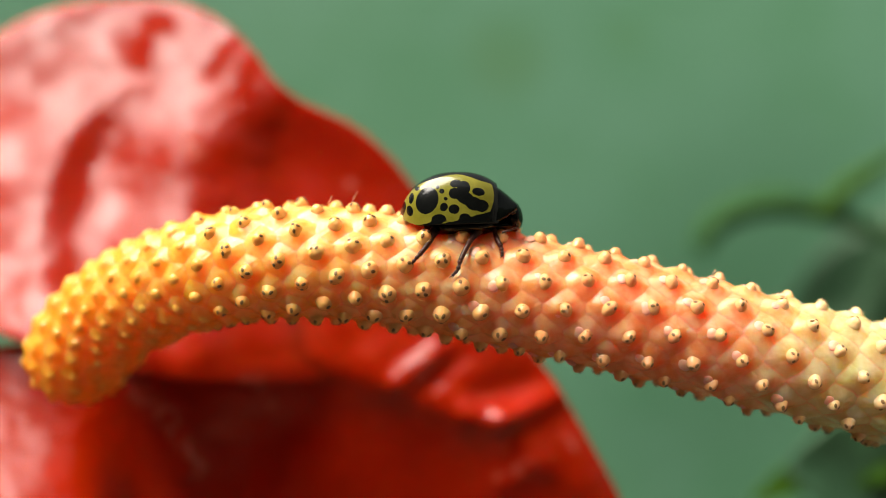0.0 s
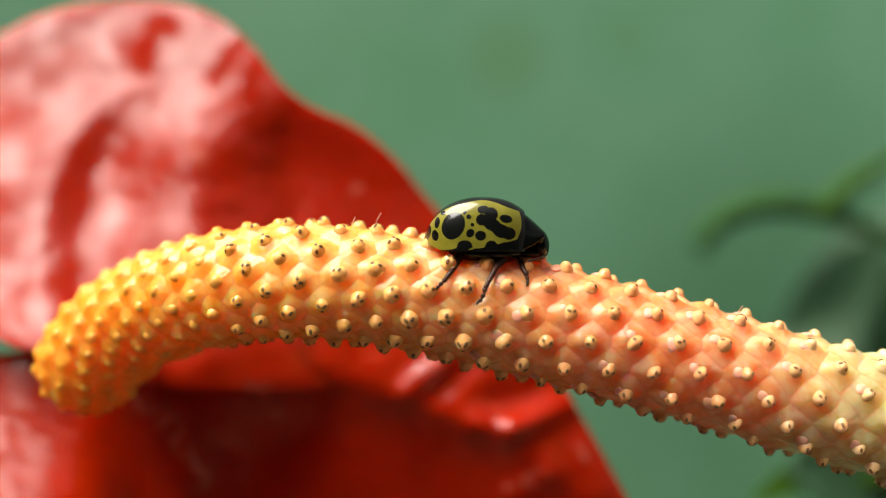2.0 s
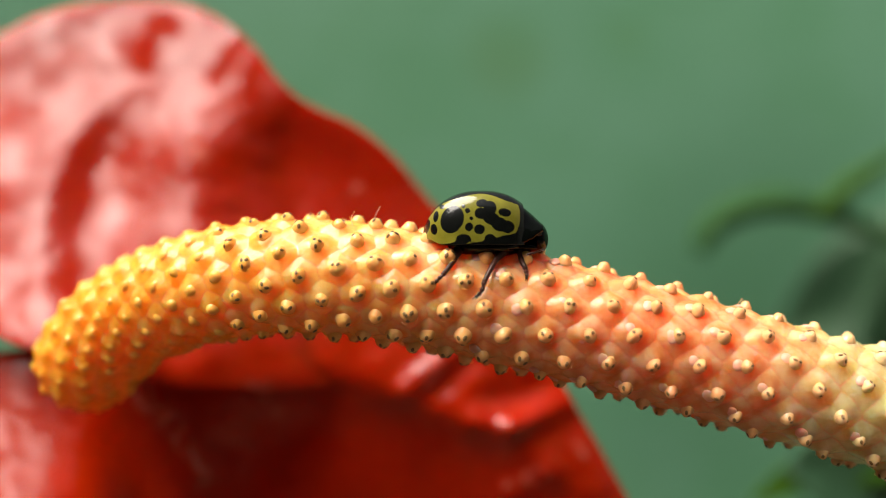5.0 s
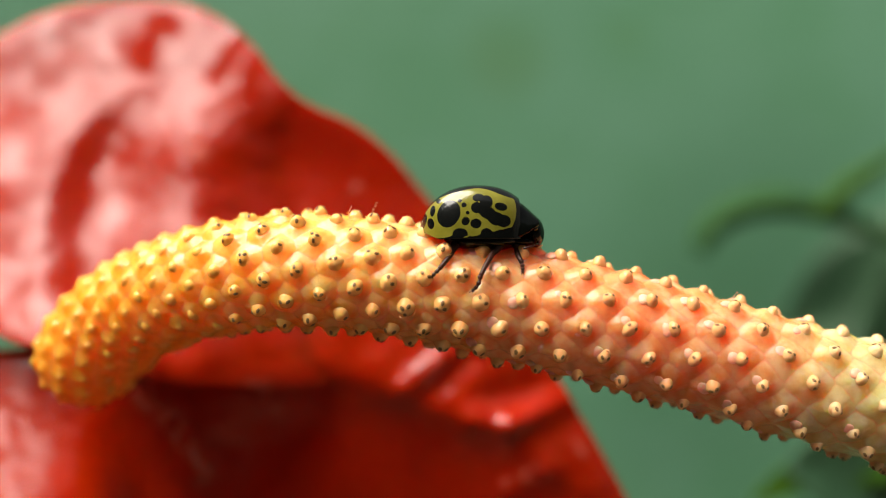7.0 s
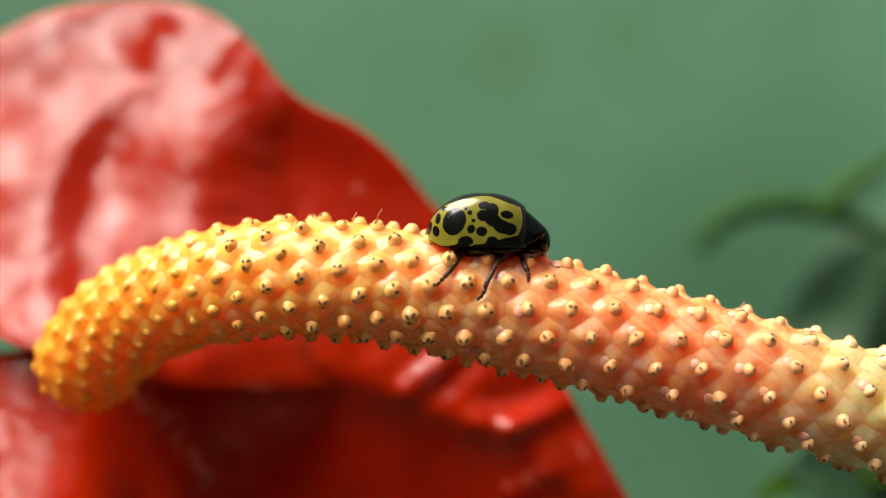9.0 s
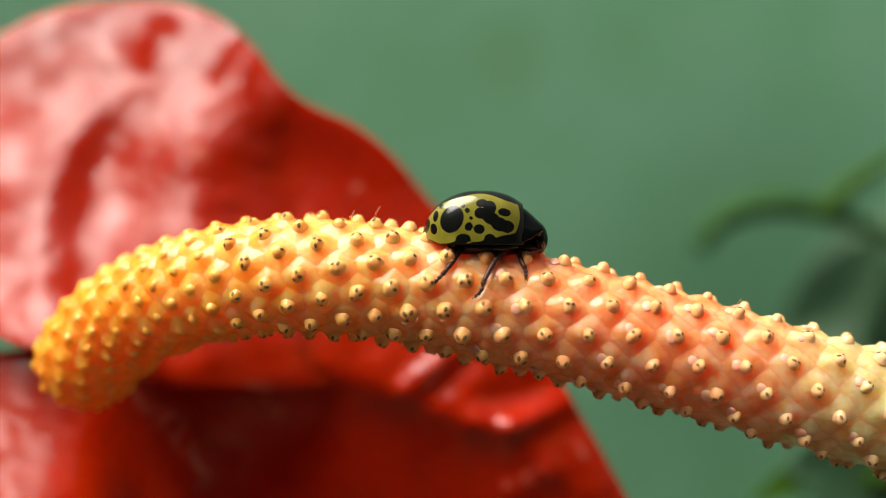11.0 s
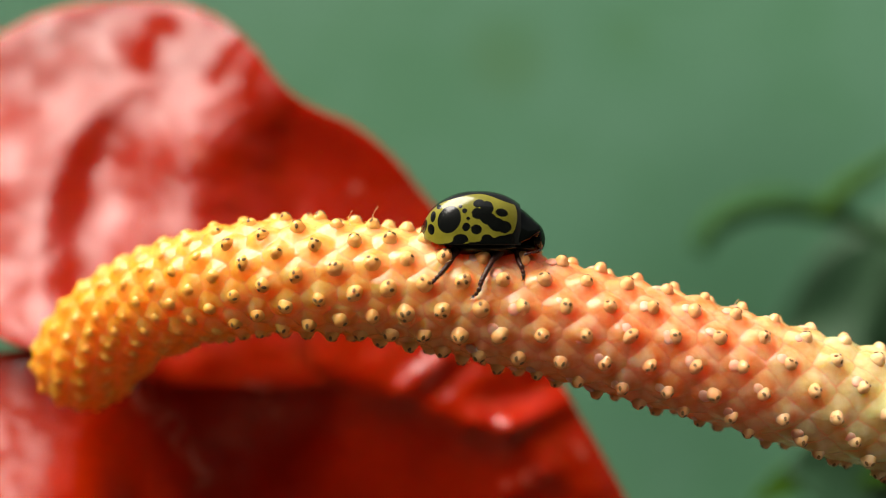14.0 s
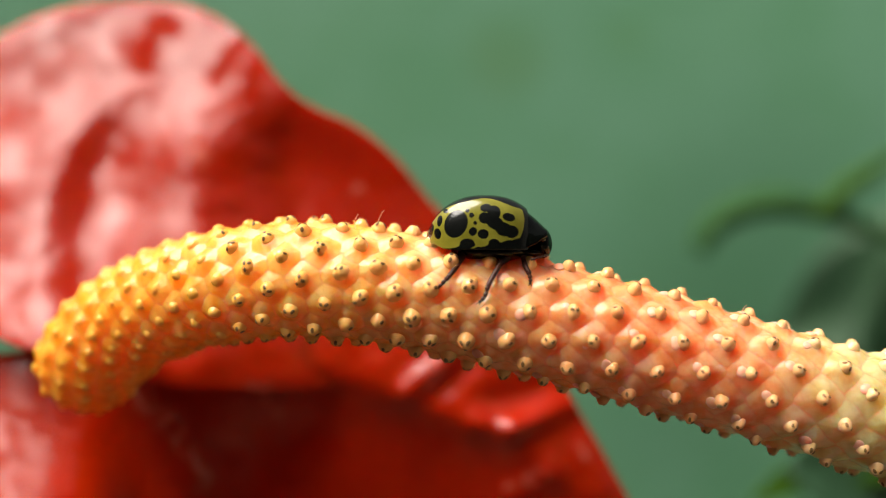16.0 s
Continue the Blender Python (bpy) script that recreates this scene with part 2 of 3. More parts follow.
def lattice():
    """The florets' places along the axis and round it: a spiral whose rise shrinks towards the tip."""
    grid = np.linspace(0, LENGTH / MM + 2.6, 900)
    knots = np.linspace(0, 74.24, len(RISES))
    rise = np.interp(grid, knots, RISES) / 100
    count = np.concatenate(([0], np.cumsum(np.diff(grid) / ((rise[1:] + rise[:-1]) / 2))))
    count -= np.interp(40, grid, count)
    k = np.arange(math.ceil(count[0]), math.floor(count[-1]) + 1)
    s = np.interp(k, count, grid)
    twist = np.interp(s, np.linspace(0, 74.24, len(TWISTS)), TWISTS)
    return [(a * MM, radians(PHASE - b), np.interp(a, grid, rise) * MM) for a, b in zip(s, TURN_STEP * k + twist)]


def skin_frame(s, a):
    """Place on the smooth skin, outward normal and direction towards the base."""
    p, way = on_axis(min(s, LENGTH))
    if s > LENGTH:
        p = p - way * (s - LENGTH)
    front = (Vector((0, -1, 0)) + way * way.y).normalized()
    up = front.cross(way)
    out = math.cos(a) * up + math.sin(a) * front
    r = girth(s)
    slope = (girth(s - 0.2 * MM) - girth(s + 0.2 * MM)) / (0.4 * MM)
    normal = (out - way * min(slope, 4.0)).normalized()
    return p + out * r, normal, way, r


def smooth_step(x):
    x = min(1.0, max(0.0, x))
    return x * x * (3 - 2 * x)


def build_spadix():
    spots = []
    for s, a, rise in lattice():
        if s < LENGTH + 2.7 * MM:
            spots.append((*skin_frame(s, a), rise, s))
    centres = np.array([tuple(q[0]) for q in spots])
    # how much smaller the florets are than in the middle of the spadix
    small = np.array([math.sqrt(min(1.0, q[4] / (0.2 * MM) * (0.35 + 0.65 * q[3] / BODY))) for q in spots])

    plump = np.random.RandomState(3).uniform(0.5, 1.6, len(spots))

    # the fleshy body: low mounds with faint creases between them
    sides = 300
    stops = list(np.arange(0, LENGTH, 0.09 * MM)) + [LENGTH + 3.0 * MM * (1 - (1 - f) ** 2) for f in np.linspace(0, 0.995, 36)]
    verts, seam, ring = [], [], []
    for s in stops:
        p, way = on_axis(min(s, LENGTH))
        if s > LENGTH:
            p = p - way * (s - LENGTH)
        front = (Vector((0, -1, 0)) + way * way.y).normalized()
        up = front.cross(way)
        r = girth(s)
        slope = (girth(s - 0.2 * MM) - girth(s + 0.2 * MM)) / (0.4 * MM)
        angle = np.arange(sides) * 2 * math.pi / sides
        out = np.cos(angle)[:, None] * np.array(up) + np.sin(angle)[:, None] * np.array(front)
        normal = out - np.array(way) * min(slope, 4.0)
        normal /= np.linalg.norm(normal, axis=1)[:, None]
        place = np.array(p) + out * r
        near = np.abs(centres - np.array(p)).max(axis=1) < 7 * MM
        bent = place + [0.22 * MM * noise.noise_vector(Vector(q) * 620) for q in place]
        gap = np.linalg.norm(bent[:, None] - centres[near][None], axis=2) / (small[near] * MM)
        two = np.partition(gap, 1, axis=1)[:, :2]
        mine = np.argmin(gap, axis=1)
        full = plump[near]
        size = small[near][mine]
        off = (place - centres[near][mine]) / (size * MM)[:, None]
        along, across = off @ np.array(way), np.einsum("ij,ij->i", off, np.cross(normal, np.array(way)))
        # more red on the side away from the sun: shade put into the colour
        shade_side = np.clip(0.40 + 0.75 * along, 0.05, 1.1)
        edge = two[:, 1] - two[:, 0]
        # each floret: four fleshy tepals round the pistil, the one towards the tip fuller
        lift = 0.34 * np.exp(-(two[:, 0] / 0.80) ** 2) + full[mine] * 0.045 * (1 - np.exp(-(edge / 0.6) ** 2)) - 0.028 * np.exp(-(edge / 0.09) ** 2)
        lift += full[mine] * 0.08 * np.exp(-((along + 0.72) ** 2 + 0.7 * across ** 2) / 0.26)
        cross = np.minimum(np.abs(along * 0.62 - across * 0.78), np.abs(along * 0.62 + across * 0.78))
        lift -= 0.028 * np.exp(-(cross / 0.07) ** 2) * np.clip((two[:, 0] - 0.45) / 0.2, 0, 1)
        lift += [0.04 * noise.noise(Vector(q) * 800) + 0.02 * noise.noise(Vector(q) * 2600) for q in place]
        verts.append(place + normal * (lift * size * MM)[:, None])
        seam.append(np.exp(-(edge / 0.11) ** 2))
        ring.append(shade_side * np.exp(-((two[:, 0] - 0.66) / 0.30) ** 2))
    n = len(stops)
    flat = np.concatenate(verts)
    faces = [(i * sides + j, (i + 1) * sides + j, (i + 1) * sides + (j + 1) % sides, i * sides + (j + 1) % sides)
             for i in range(n - 1) for j in range(sides)]
    faces.append(tuple(range(sides)))
    faces.append(tuple(range((n - 1) * sides, n * sides))[::-1])
    mesh = bpy.data.meshes.new("spadix")
    mesh.from_pydata([tuple(v) for v in flat], [], faces)
    for poly in mesh.polygons:
        poly.use_smooth = True
    bm = bmesh.new()
    bm.from_mesh(mesh)
    bmesh.ops.recalc_face_normals(bm, faces=bm.faces[:])
    bm.to_mesh(mesh)
    bm.free()
    for name, values in (("seam", seam), ("ring", ring)):
        layer = mesh.attributes.new(name, "FLOAT", "POINT")
        layer.data.foreach_set("value", np.concatenate(values).astype(np.float32))
    ob = new("spadix", mesh)
    ob.parent = flower
    tagged(ob, "knobbly spadix, yellow at the tip, salmon pink, cream at the base")
    # own colours, with the base end darkened to imitate weaker light there
    stops_skin = [(0.00, (0.98, 0.36, 0.022)), (0.22, (0.98, 0.40, 0.04)), (0.38, (0.98, 0.46, 0.09)), (0.46, (0.95, 0.45, 0.145)), (0.53, (0.94, 0.395, 0.145)),
                  (0.70, (0.88, 0.295, 0.10)), (0.78, (0.83, 0.33, 0.12)), (0.84, (0.73, 0.48, 0.185)), (0.90, (0.66, 0.53, 0.21)), (1.0, (0.63, 0.53, 0.22))]
    stops_knob = [(0.00, (0.99, 0.44, 0.05)), (0.25, (0.99, 0.50, 0.10)), (0.45, (0.96, 0.53, 0.19)), (0.70, (0.89, 0.43, 0.185)), (0.80, (0.85, 0.48, 0.22)), (1.0, (0.78, 0.64, 0.34))]
    skin = spadix_material("spadix_skin", stops_skin, ob, 0.24, 1.0, 0.30, 0.0031, (1.0, 0.60, 0.23), True)
    knob = spadix_material("pistil_skin", stops_knob, ob, 0.15, 0.45, 0.22, 0.0003, (1.0, 0.62, 0.30))
    mesh.materials.append(skin)

    # a floret: a round pistil with brown anthers, some with a pink tepal
    shapes = []
    for kind in range(19):
        rng = random.Random(kind)
        bm = bmesh.new()
        size = rng.uniform(0.92, 1.06)
        ball(bm, (0, 0, 0.33 * MM), (0.45 * MM * size, 0.48 * MM * size, 0.45 * MM * size), None, 18, 12, 0)
        for vert in bm.verts:
            way = (vert.co - Vector((0, 0, 0.33 * MM))).normalized()
            bulge = 1 + 0.08 * noise.noise(way * 1.3 + Vector((kind * 7, 0, 0))) + 0.03 * math.cos(4 * math.atan2(way.y, way.x)) * (1 - way.z ** 2)
            low = max(0.0, -(way.z - 0.25)) * 0.55
            vert.co = Vector((0, 0, 0.33 * MM)) + (vert.co - Vector((0, 0, 0.33 * MM))) * bulge * (1 + low)
        for k in range((3, 2, 2, 1, 3, 2, 1, 2)[kind % 8] if kind < 16 else 0):
            a = 2 * math.pi * k / 3 + rng.uniform(-0.5, 0.5) + 0.4
            tilt = rng.uniform(0.5, 1.0)
            way = Vector((math.sin(tilt) * math.cos(a), math.sin(tilt) * math.sin(a), math.cos(tilt)))
            spot = Vector((way.x * 0.44, way.y * 0.47, way.z * 0.44)) * MM * size + Vector((0, 0, 0.335 * MM))
            ball(bm, spot, (0.125 * MM, 0.20 * MM, 0.05 * MM), way.to_track_quat("Z", "Y").to_matrix().to_4x4(), 8, 6, 1)
        if kind in (1, 3, 5, 6, 9, 13, 14, 15):
            ball(bm, (-rng.uniform(0.58, 0.70) * MM, 0.04 * MM, 0.10 * MM), (0.46 * MM, rng.uniform(0.40, 0.52) * MM, 0.18 * MM), Matrix.Rotation(radians(-20), 4, "Y"), 12, 8, 2)
        if kind in (4, 7, 10, 12, 13, 14, 15):
            for k in range(2 + kind % 2):            # shreds of dry skin round the pistil
                a, far = rng.uniform(0, 2 * math.pi), rng.uniform(0.52, 0.66)
                line = [Vector((math.cos(a + q) * far, math.sin(a + q) * far, 0.40 + 0.14 * math.sin(5 * q))) * MM for q in (0, 0.25, 0.5, 0.75)]
                tube(bm, line, [0.012 * MM, 0.024 * MM, 0.022 * MM, 0.008 * MM], 6)
        made = part("floret", bm, [knob, M_ANTHER, M_PINK])
        shapes.append(made.data)
        bpy.data.objects.remove(made)

    rng = random.Random(5)
    rest = []
    for (p, normal, way, r, rise, s), size in zip(spots, small):
        along = (way - normal * way.dot(normal)).normalized()
        turn = Matrix((along, normal.cross(along), normal)).transposed().to_4x4()
        m = Matrix.Translation(p + normal * size * (-0.02 + 0.10 * smooth_step((p.x + 0.020) / 0.012) + 0.06 * smooth_step((p.x + 0.004) / 0.012)) * MM) @ turn @ pose(0, 0, 0, 0, 0, rng.uniform(-40, 40)) @ Matrix.Diagonal(((1 - 0.18 * smooth_step((p.x + 0.002) / 0.01)) * size * rng.uniform(0.9, 1.1), (1 - 0.12 * smooth_step((p.x + 0.002) / 0.01)) * size * rng.uniform(0.9, 1.1), size * (0.74 + 0.26 * smooth_step((p.x + 0.020) / 0.012)) * (1 - 0.12 * smooth_step(p.x / 0.01)) * rng.uniform(0.85, 1.10), 1))
        wide = 1 + 0.10 * math.exp(-((p.x - 0.002) / 0.011) ** 2)
        m = m @ Matrix.Diagonal((wide, wide, 1, 1))
        shape = shapes[rng.choice((16, 17, 18) if p.x < rng.uniform(-0.0165, -0.0125) else (0, 2, 4, 7, 8, 10, 11, 12) if p.x < 0.002 else (1, 3, 5, 6, 9, 13, 14, 15, 1, 3, 6, 9, 13, 2, 10, 12) if p.x < 0.023 else (0, 1, 2, 3, 10, 7))]
        if normal.y < 0.30 and p.x < 0.034:
            piece = new("floret", shape)
            piece.parent = ob
            piece.matrix_basis = m
        else:
            rest.append((shape, m))
    bm = bmesh.new()
    for shape, m in rest:
        had = len(bm.verts)
        bm.from_mesh(shape)
        bm.verts.ensure_lookup_table()
        for vert in bm.verts[had:]:
            vert.co = m @ vert.co
    tagged(part("florets_behind", bm, [knob, M_ANTHER, M_PINK], ob), kind="stuff")
    for s, a, tall in ((49.2, 0.05, 1.5), (50.6, 0.25, 1.1), (24.5, 0.1, 0.9)):
        p, normal, way, r = skin_frame(s * MM, a)
        line = spline([p, p + (normal * 0.5 - way * 0.12) * tall * MM, p + (normal * 0.95 + way * 0.05) * tall * MM], 6)
        bm = bmesh.new()
        tube(bm, line, [0.018 * MM] * len(line), 6)
        part("fibre", bm, M_PINK, ob, "fine loose fibre")
    return ob


RISES = (20.659, 19.308, 24.213, 21.595, 20.668, 16.874, 15.348, 12.197, 12.002)        # hundredths of a millimetre a floret, from base to tip
TWISTS = (42.521, -27.479, -57.113, -81.743)
PHASE, TURN_STEP = 292.0, 137.922
spadix = build_spadix()


# ---- the spathe: an upper lobe and a folded lower blade ----
def fold(u, v, folds):
    """Sum of soft ridges (minus) and dents (plus), each along a short line."""
    y = 0.0
    for ax, ay, bx, by, height, wide in folds:
        dx, dy = bx - ax, by - ay
        t = 0.0 if dx == dy == 0 else max(0.0, min(1.0, ((u - ax) * dx + (v - ay) * dy) / (dx * dx + dy * dy)))
        d2 = (u - ax - t * dx) ** 2 + (v - ay - t * dy) ** 2
        y += height * math.exp(-d2 / (wide * wide))
    return y


def soft(d, wide):
    """0 for d well below zero, d well above it."""
    return 0.5 * (d + math.sqrt(d * d + wide * wide))


def smooth(a, b, x):
    """0 at a, 1 at b, level at both."""
    t = min(1.0, max(0.0, (x - a) / (b - a)))
    return t * t * (3 - 2 * t)


def pouch(u, v):
    """A shallow hollow with a steep wall on one side, whose floor rises slowly to the crease on the other."""
    w = max(0.0, 1 - ((v + 1.0) / 11) ** 2)
    left = -19.41 - 6.0 * math.sqrt(w) + 0.25 * noise.noise(Vector((v * 0.4, 3, 1)))
    t = (u - left) / (-15.2 - left)
    return 2.4 * smooth(11.4, 2.4, v) * (smooth(-0.09, 0.30, t) - smooth(0.30, 1.0, t))


def upper_depth(u, v):
    crease = sum(np.interp(v + q, (-8, 0.7, 5, 7, 9, 12, 16), (-18.2, -17.8, -17.2, -15.0, -11.2, -9.3, -8.5)) for q in (-2.4, -1.6, -0.8, 0, 0.8, 1.6, 2.4)) / 7
    d = u - crease + 0.2 * noise.noise(Vector((u * 0.7, v * 0.7, 4)))
    y = 25.5 + 0.26 * soft(-d, 2.0) + 0.53 * soft(d, 2.2)
    up = v - 4.04
    y += 0.68 * soft(up, 4.0) - 0.68 * (soft(-up, 4.0) - soft(-up - 12.5, 2.0))
    y -= 0.12 * soft(v - 9.0, 3.0) + 0.30 * soft(3.0 - v, 3.0) * smooth(-17.0, -21.0, u)
    y += pouch(u, v)
    y += fold(u, v, UPPER_FOLDS)
    y += 0.50 * noise.noise(Vector((u * 0.16, v * 0.16, 3))) + 0.13 * noise.noise(Vector((u * 0.42, v * 0.42, 5)))
    return y + 0.05 * noise.noise(Vector((u * 1.3, v * 1.3, 8)))


CREST = ((-27, -20.5, -18.8, -16.9, -13.2, -9.6, -6.0, -2.3, -0.1, 3.1, 6.4, 8.6, 12), (-9.0, -8.3, -7.9, -7.6, -7.4, -7.8, -8.35, -9.4, -10.3, -11.9, -13.6, -15.4, -18.4))


def lower_depth(u, v):
    """A blade that leans back above its crest; below the crest it falls into a hollow and comes forward again."""
    d = sum(np.interp(u + q, *CREST) for q in (-1.2, -0.4, 0.4, 1.2)) / 4 - v
    low = smooth(-9.0, -13.0, v)
    hollow = 4.0 * (1 - 0.60 * smooth(-1.0, 6.0, u)) * (0.10 + 0.90 * smooth(-16.5 - 1.0 * low, -6.5 - 3.5 * low, u))
    y = 23.0 + 0.42 * (0.5 + 0.5 * smooth(-26, -19, u)) * soft(-d, 0.6) + hollow * (1 - math.exp(-soft(d, 0.7) / 2.4)) - 0.20 * soft(d - 4.0, 4.0)
    y += fold(u, v, LOWER_FOLDS) - 2.0 * smooth(-10.0, -19.0, u)
    # the bulge beside the tip of the spadix
    gap = -21.2 - 0.16 * (v + 10)
    beside = smooth(gap + 1.6, gap - 3.6, u) * smooth(-4.0, -7.5, v)
    y += beside * (18.2 + 0.72 * (v + 14) - 0.24 * (u + 24) - y)
    y += 0.38 * soft(u - 4.6 + 0.35 * (v + 8), 1.2) * smooth(-4.0, -7.0, v)
    return y + 0.30 * noise.noise(Vector((u * 0.2, v * 0.2, 9))) + 0.14 * noise.noise(Vector((u * 0.5, v * 0.5, 7))) + 0.05 * noise.noise(Vector((u * 1.2, v * 1.2, 2)))


UPPER_RIM = [(-36.5, 7.67), (-32.86, 10.94), (-28.5, 13.56), (-26.32, 14.76), (-23.77, 15.52), (-21.23, 15.85), (-18.68, 15.92), (-16.14, 15.52), (-13.96, 14.5), (-12.06, 12.78), (-10.5, 10.72), (-8.66, 9.24), (-6.47, 8.26), (-4.65, 7.17), (-2.84, 5.45), (-1.4, 3.62), (0.2, 1.6), (2.4, -2.14), (1.67, -6.51), (-6.69, -8.69), (-17.59, -8.69), (-24.5, -6.51), (-27.05, -6.25), (-29.23, -5.2), (-32.86, -3.02), (-36.86, 1.49)]
LOWER_RIM = [(-37.95, -13.05), (-35.77, -8.69), (-30.68, -6.87), (-27.34, -6.43), (-23.05, -5.42), (-15.78, -3.6), (-6.69, -2.87), (0.58, -3.6), (4.94, -5.78), (7.12, -8.14), (8.94, -11.05), (10.58, -13.96), (11.85, -16.32), (13.67, -20.32), (12.21, -24.68), (3.49, -28.32), (-10.32, -29.41), (-24.86, -28.32), (-35.77, -23.96)]
UPPER_FOLDS = [(-13.41, 11.96, -12.87, 10.76, -0.25, 0.62), (-24.14, 13.12, -21.59, 13.67, 0.25, 1.64), (-10.32, 6.58, -9.6, 2.22, 0.6, 1.64), (-25.23, 6.94, -23.05, 9.12, -0.3, 1.45)]
LOWER_FOLDS = [(-2.4, -9.0, 0.2, -6.9, -0.50, 0.7), (-0.6, -9.2, 1.6, -7.4, 0.45, 0.8), (-26.0, -11.2, -29.0, -16.6, -0.8, 1.3), (2.2, -11.0, 4.4, -11.3, -0.7, 0.9), (4.4, -11.4, 7.8, -9.8, -0.90, 0.8), (3.4, -9.6, 5.6, -8.9, 0.7, 1.2),
               (-19.4, -9.4, -18.0, -10.8, -0.9, 0.9), (-17.2, -11.4, -15.9, -14.6, -0.5, 0.7), (-12.6, -9.3, -11.4, -10.6, -0.35, 0.6), (4.6, -15.6, 6.6, -14.4, -0.4, 0.9), (8.6, -12.6, 10.0, -14.9, -0.3, 0.9)]
# the last entry masks the sheen off the bulge beside the spadix tip
BARE = [(-18.2, 14.45, -17.5, 14.2, 1.6, 0.85), (-19.0, 13.1, -19.1, 11.9, 1.6, 0.72), (-20.2, 12.6, -20.2, 11.9, 0.5, 0.8), (-13.4, 12.8, -14.6, 11.1, 1.3, 0.64), (-12.2, 11.4, -12.45, 9.9, 1.3, 0.66),
        (-12.6, 13.4, -11.2, 11.0, 0.6, 0.5), (-15.0, 8.6, -13.6, 9.4, 0.6, 0.9), (-16.0, 6.9, -14.6, 7.6, 0.5, 0.7), (-30.0, 11.2, -27.6, 8.0, 0.5, 1.6), (-23.2, -11.0, -24.2, -17.5, 0.95, 3.0)]


def build_spathe():
    bm = bmesh.new()
    for rim, middle, depth in ((UPPER_RIM, (-17.59, 4.04), upper_depth), (LOWER_RIM, (-11.05, -15.6), lower_depth)):
        loop = [(*p, 0) for p in rim]
        edge = spline([*loop, loop[0]], 14)[:-1]
        rows = 90
        rings = []
        for r in range(1, rows + 1):
            f = (r / rows) ** 0.9
            ring = []
            for e in edge:
                u, v = middle[0] + (e.x - middle[0]) * f, middle[1] + (e.y - middle[1]) * f
                ring.append(bm.verts.new(spot_at(u, v, depth(u, v) + 0.3 * f ** 14)))
            rings.append(ring)
        hub = bm.verts.new(spot_at(*middle, depth(*middle)))
        n = len(edge)
        for j in range(n):
            bm.faces.new((hub, rings[0][j], rings[0][(j + 1) % n]))
            for a, b in zip(rings, rings[1:]):
                bm.faces.new((a[j], b[j], b[(j + 1) % n], a[(j + 1) % n]))
    bmesh.ops.recalc_face_normals(bm, faces=bm.faces[:])
    ob = part("spathe", bm, M_SPATHE, flower, "glossy wrinkled red spathe with a folded lower blade")
    for name, marks in (("scar", SCARS), ("bare", BARE)):
        layer = ob.data.attributes.new(name, "FLOAT", "POINT")
        for k, vert in enumerate(ob.data.vertices):
            far = 1 + vert.co.y / DIST
            u, v = vert.co.x / MM / far, vert.co.z / MM / far
            layer.data[k].value = min(1.0, fold(u + 0.3 * noise.noise(Vector((u, v, 0))), v + 0.3 * noise.noise(Vector((u, v, 5))), marks))
    thick = ob.modifiers.new("thick", "SOLIDIFY")
    thick.thickness, thick.offset = 0.0005, 0
    return ob


SCARS = [(-19.4, -8.9, -17.8, -10.8, 1.0, 0.6), (-17.2, -11.6, -15.4, -14.6, 0.8, 0.35), (-11.9, -8.9, -11.0, -10.2, 0.45, 0.5), (4.2, -15.2, 6.2, -14.3, 0.6, 0.45), (-5.8, 4.1, -5.6, 3.9, 0.8, 0.3),
         (-16.0, 6.6, -15.6, 6.0, 0.6, 0.6), (8.4, -12.4, 8.8, -13.0, 0.6, 0.3), (-1.2, -8.4, -0.4, -7.4, 0.4, 0.4)]
spathe = build_spathe()


def build_stem():
    base = AXIS[0] + HOME
    line = spline([base + Vector((-0.004, 0, 0.0012)), base + Vector((0.012, 0.004, -0.007)), Vector((0.020, 0.012, -0.035)) + base,
                   Vector((0.012, 0.010, H * 0.5)), Vector((0, 0, 0.1)), Vector((0, 0, -0.02))], 10)
    bm = bmesh.new()
    tube(bm, line, [0.0024] * len(line), 14)
    part("stem", bm, M_STEM, flower, "slender green flower stalk")


build_stem()


# ---- the beetle ----
BEETLE_AT = spot_at(1.71, 0.87, 2.6)
beetle = new("leaf_beetle")
tagged(beetle, "glossy yellow and black spotted leaf beetle standing on the spadix", "beetle")
GROW = 1.05 * MM

SPOTS = [(-1.25, 1.15, 0.69, 0.87, -22), (-2.85, 0.72, 0.21, 0.50, -15), (-2.25, 1.35, 0.16, 0.36, -8), (-2.37, 0.56, 0.21, 0.34, 10), (-1.87, 1.96, 0.16, 0.15, 0), (-0.31, 1.69, 0.16, 0.16, 0), (-0.09, 1.21, 0.12, 0.12, 0), (-0.22, 0.69, 0.24, 0.27, -20), (0.41, 0.54, 0.34, 0.30, 0), (-0.56, 1.96, 0.12, 0.12, 0), (-0.55, -0.04, 0.46, 0.30, 0), (1.06, -0.04, 0.36, 0.29, 0), (0.56, 2.15, 0.35, 0.25, 10), (1.06, 1.85, 0.40, 0.45, 0), (0.47, 1.52, 0.35, 0.35, 0), (1.12, 1.22, 0.57, 0.40, -25), (1.66, 0.84, 0.56, 0.42, -20), (2.12, 0.70, 0.46, 0.38, 0), (1.97, 1.58, 0.40, 0.25, -10)]


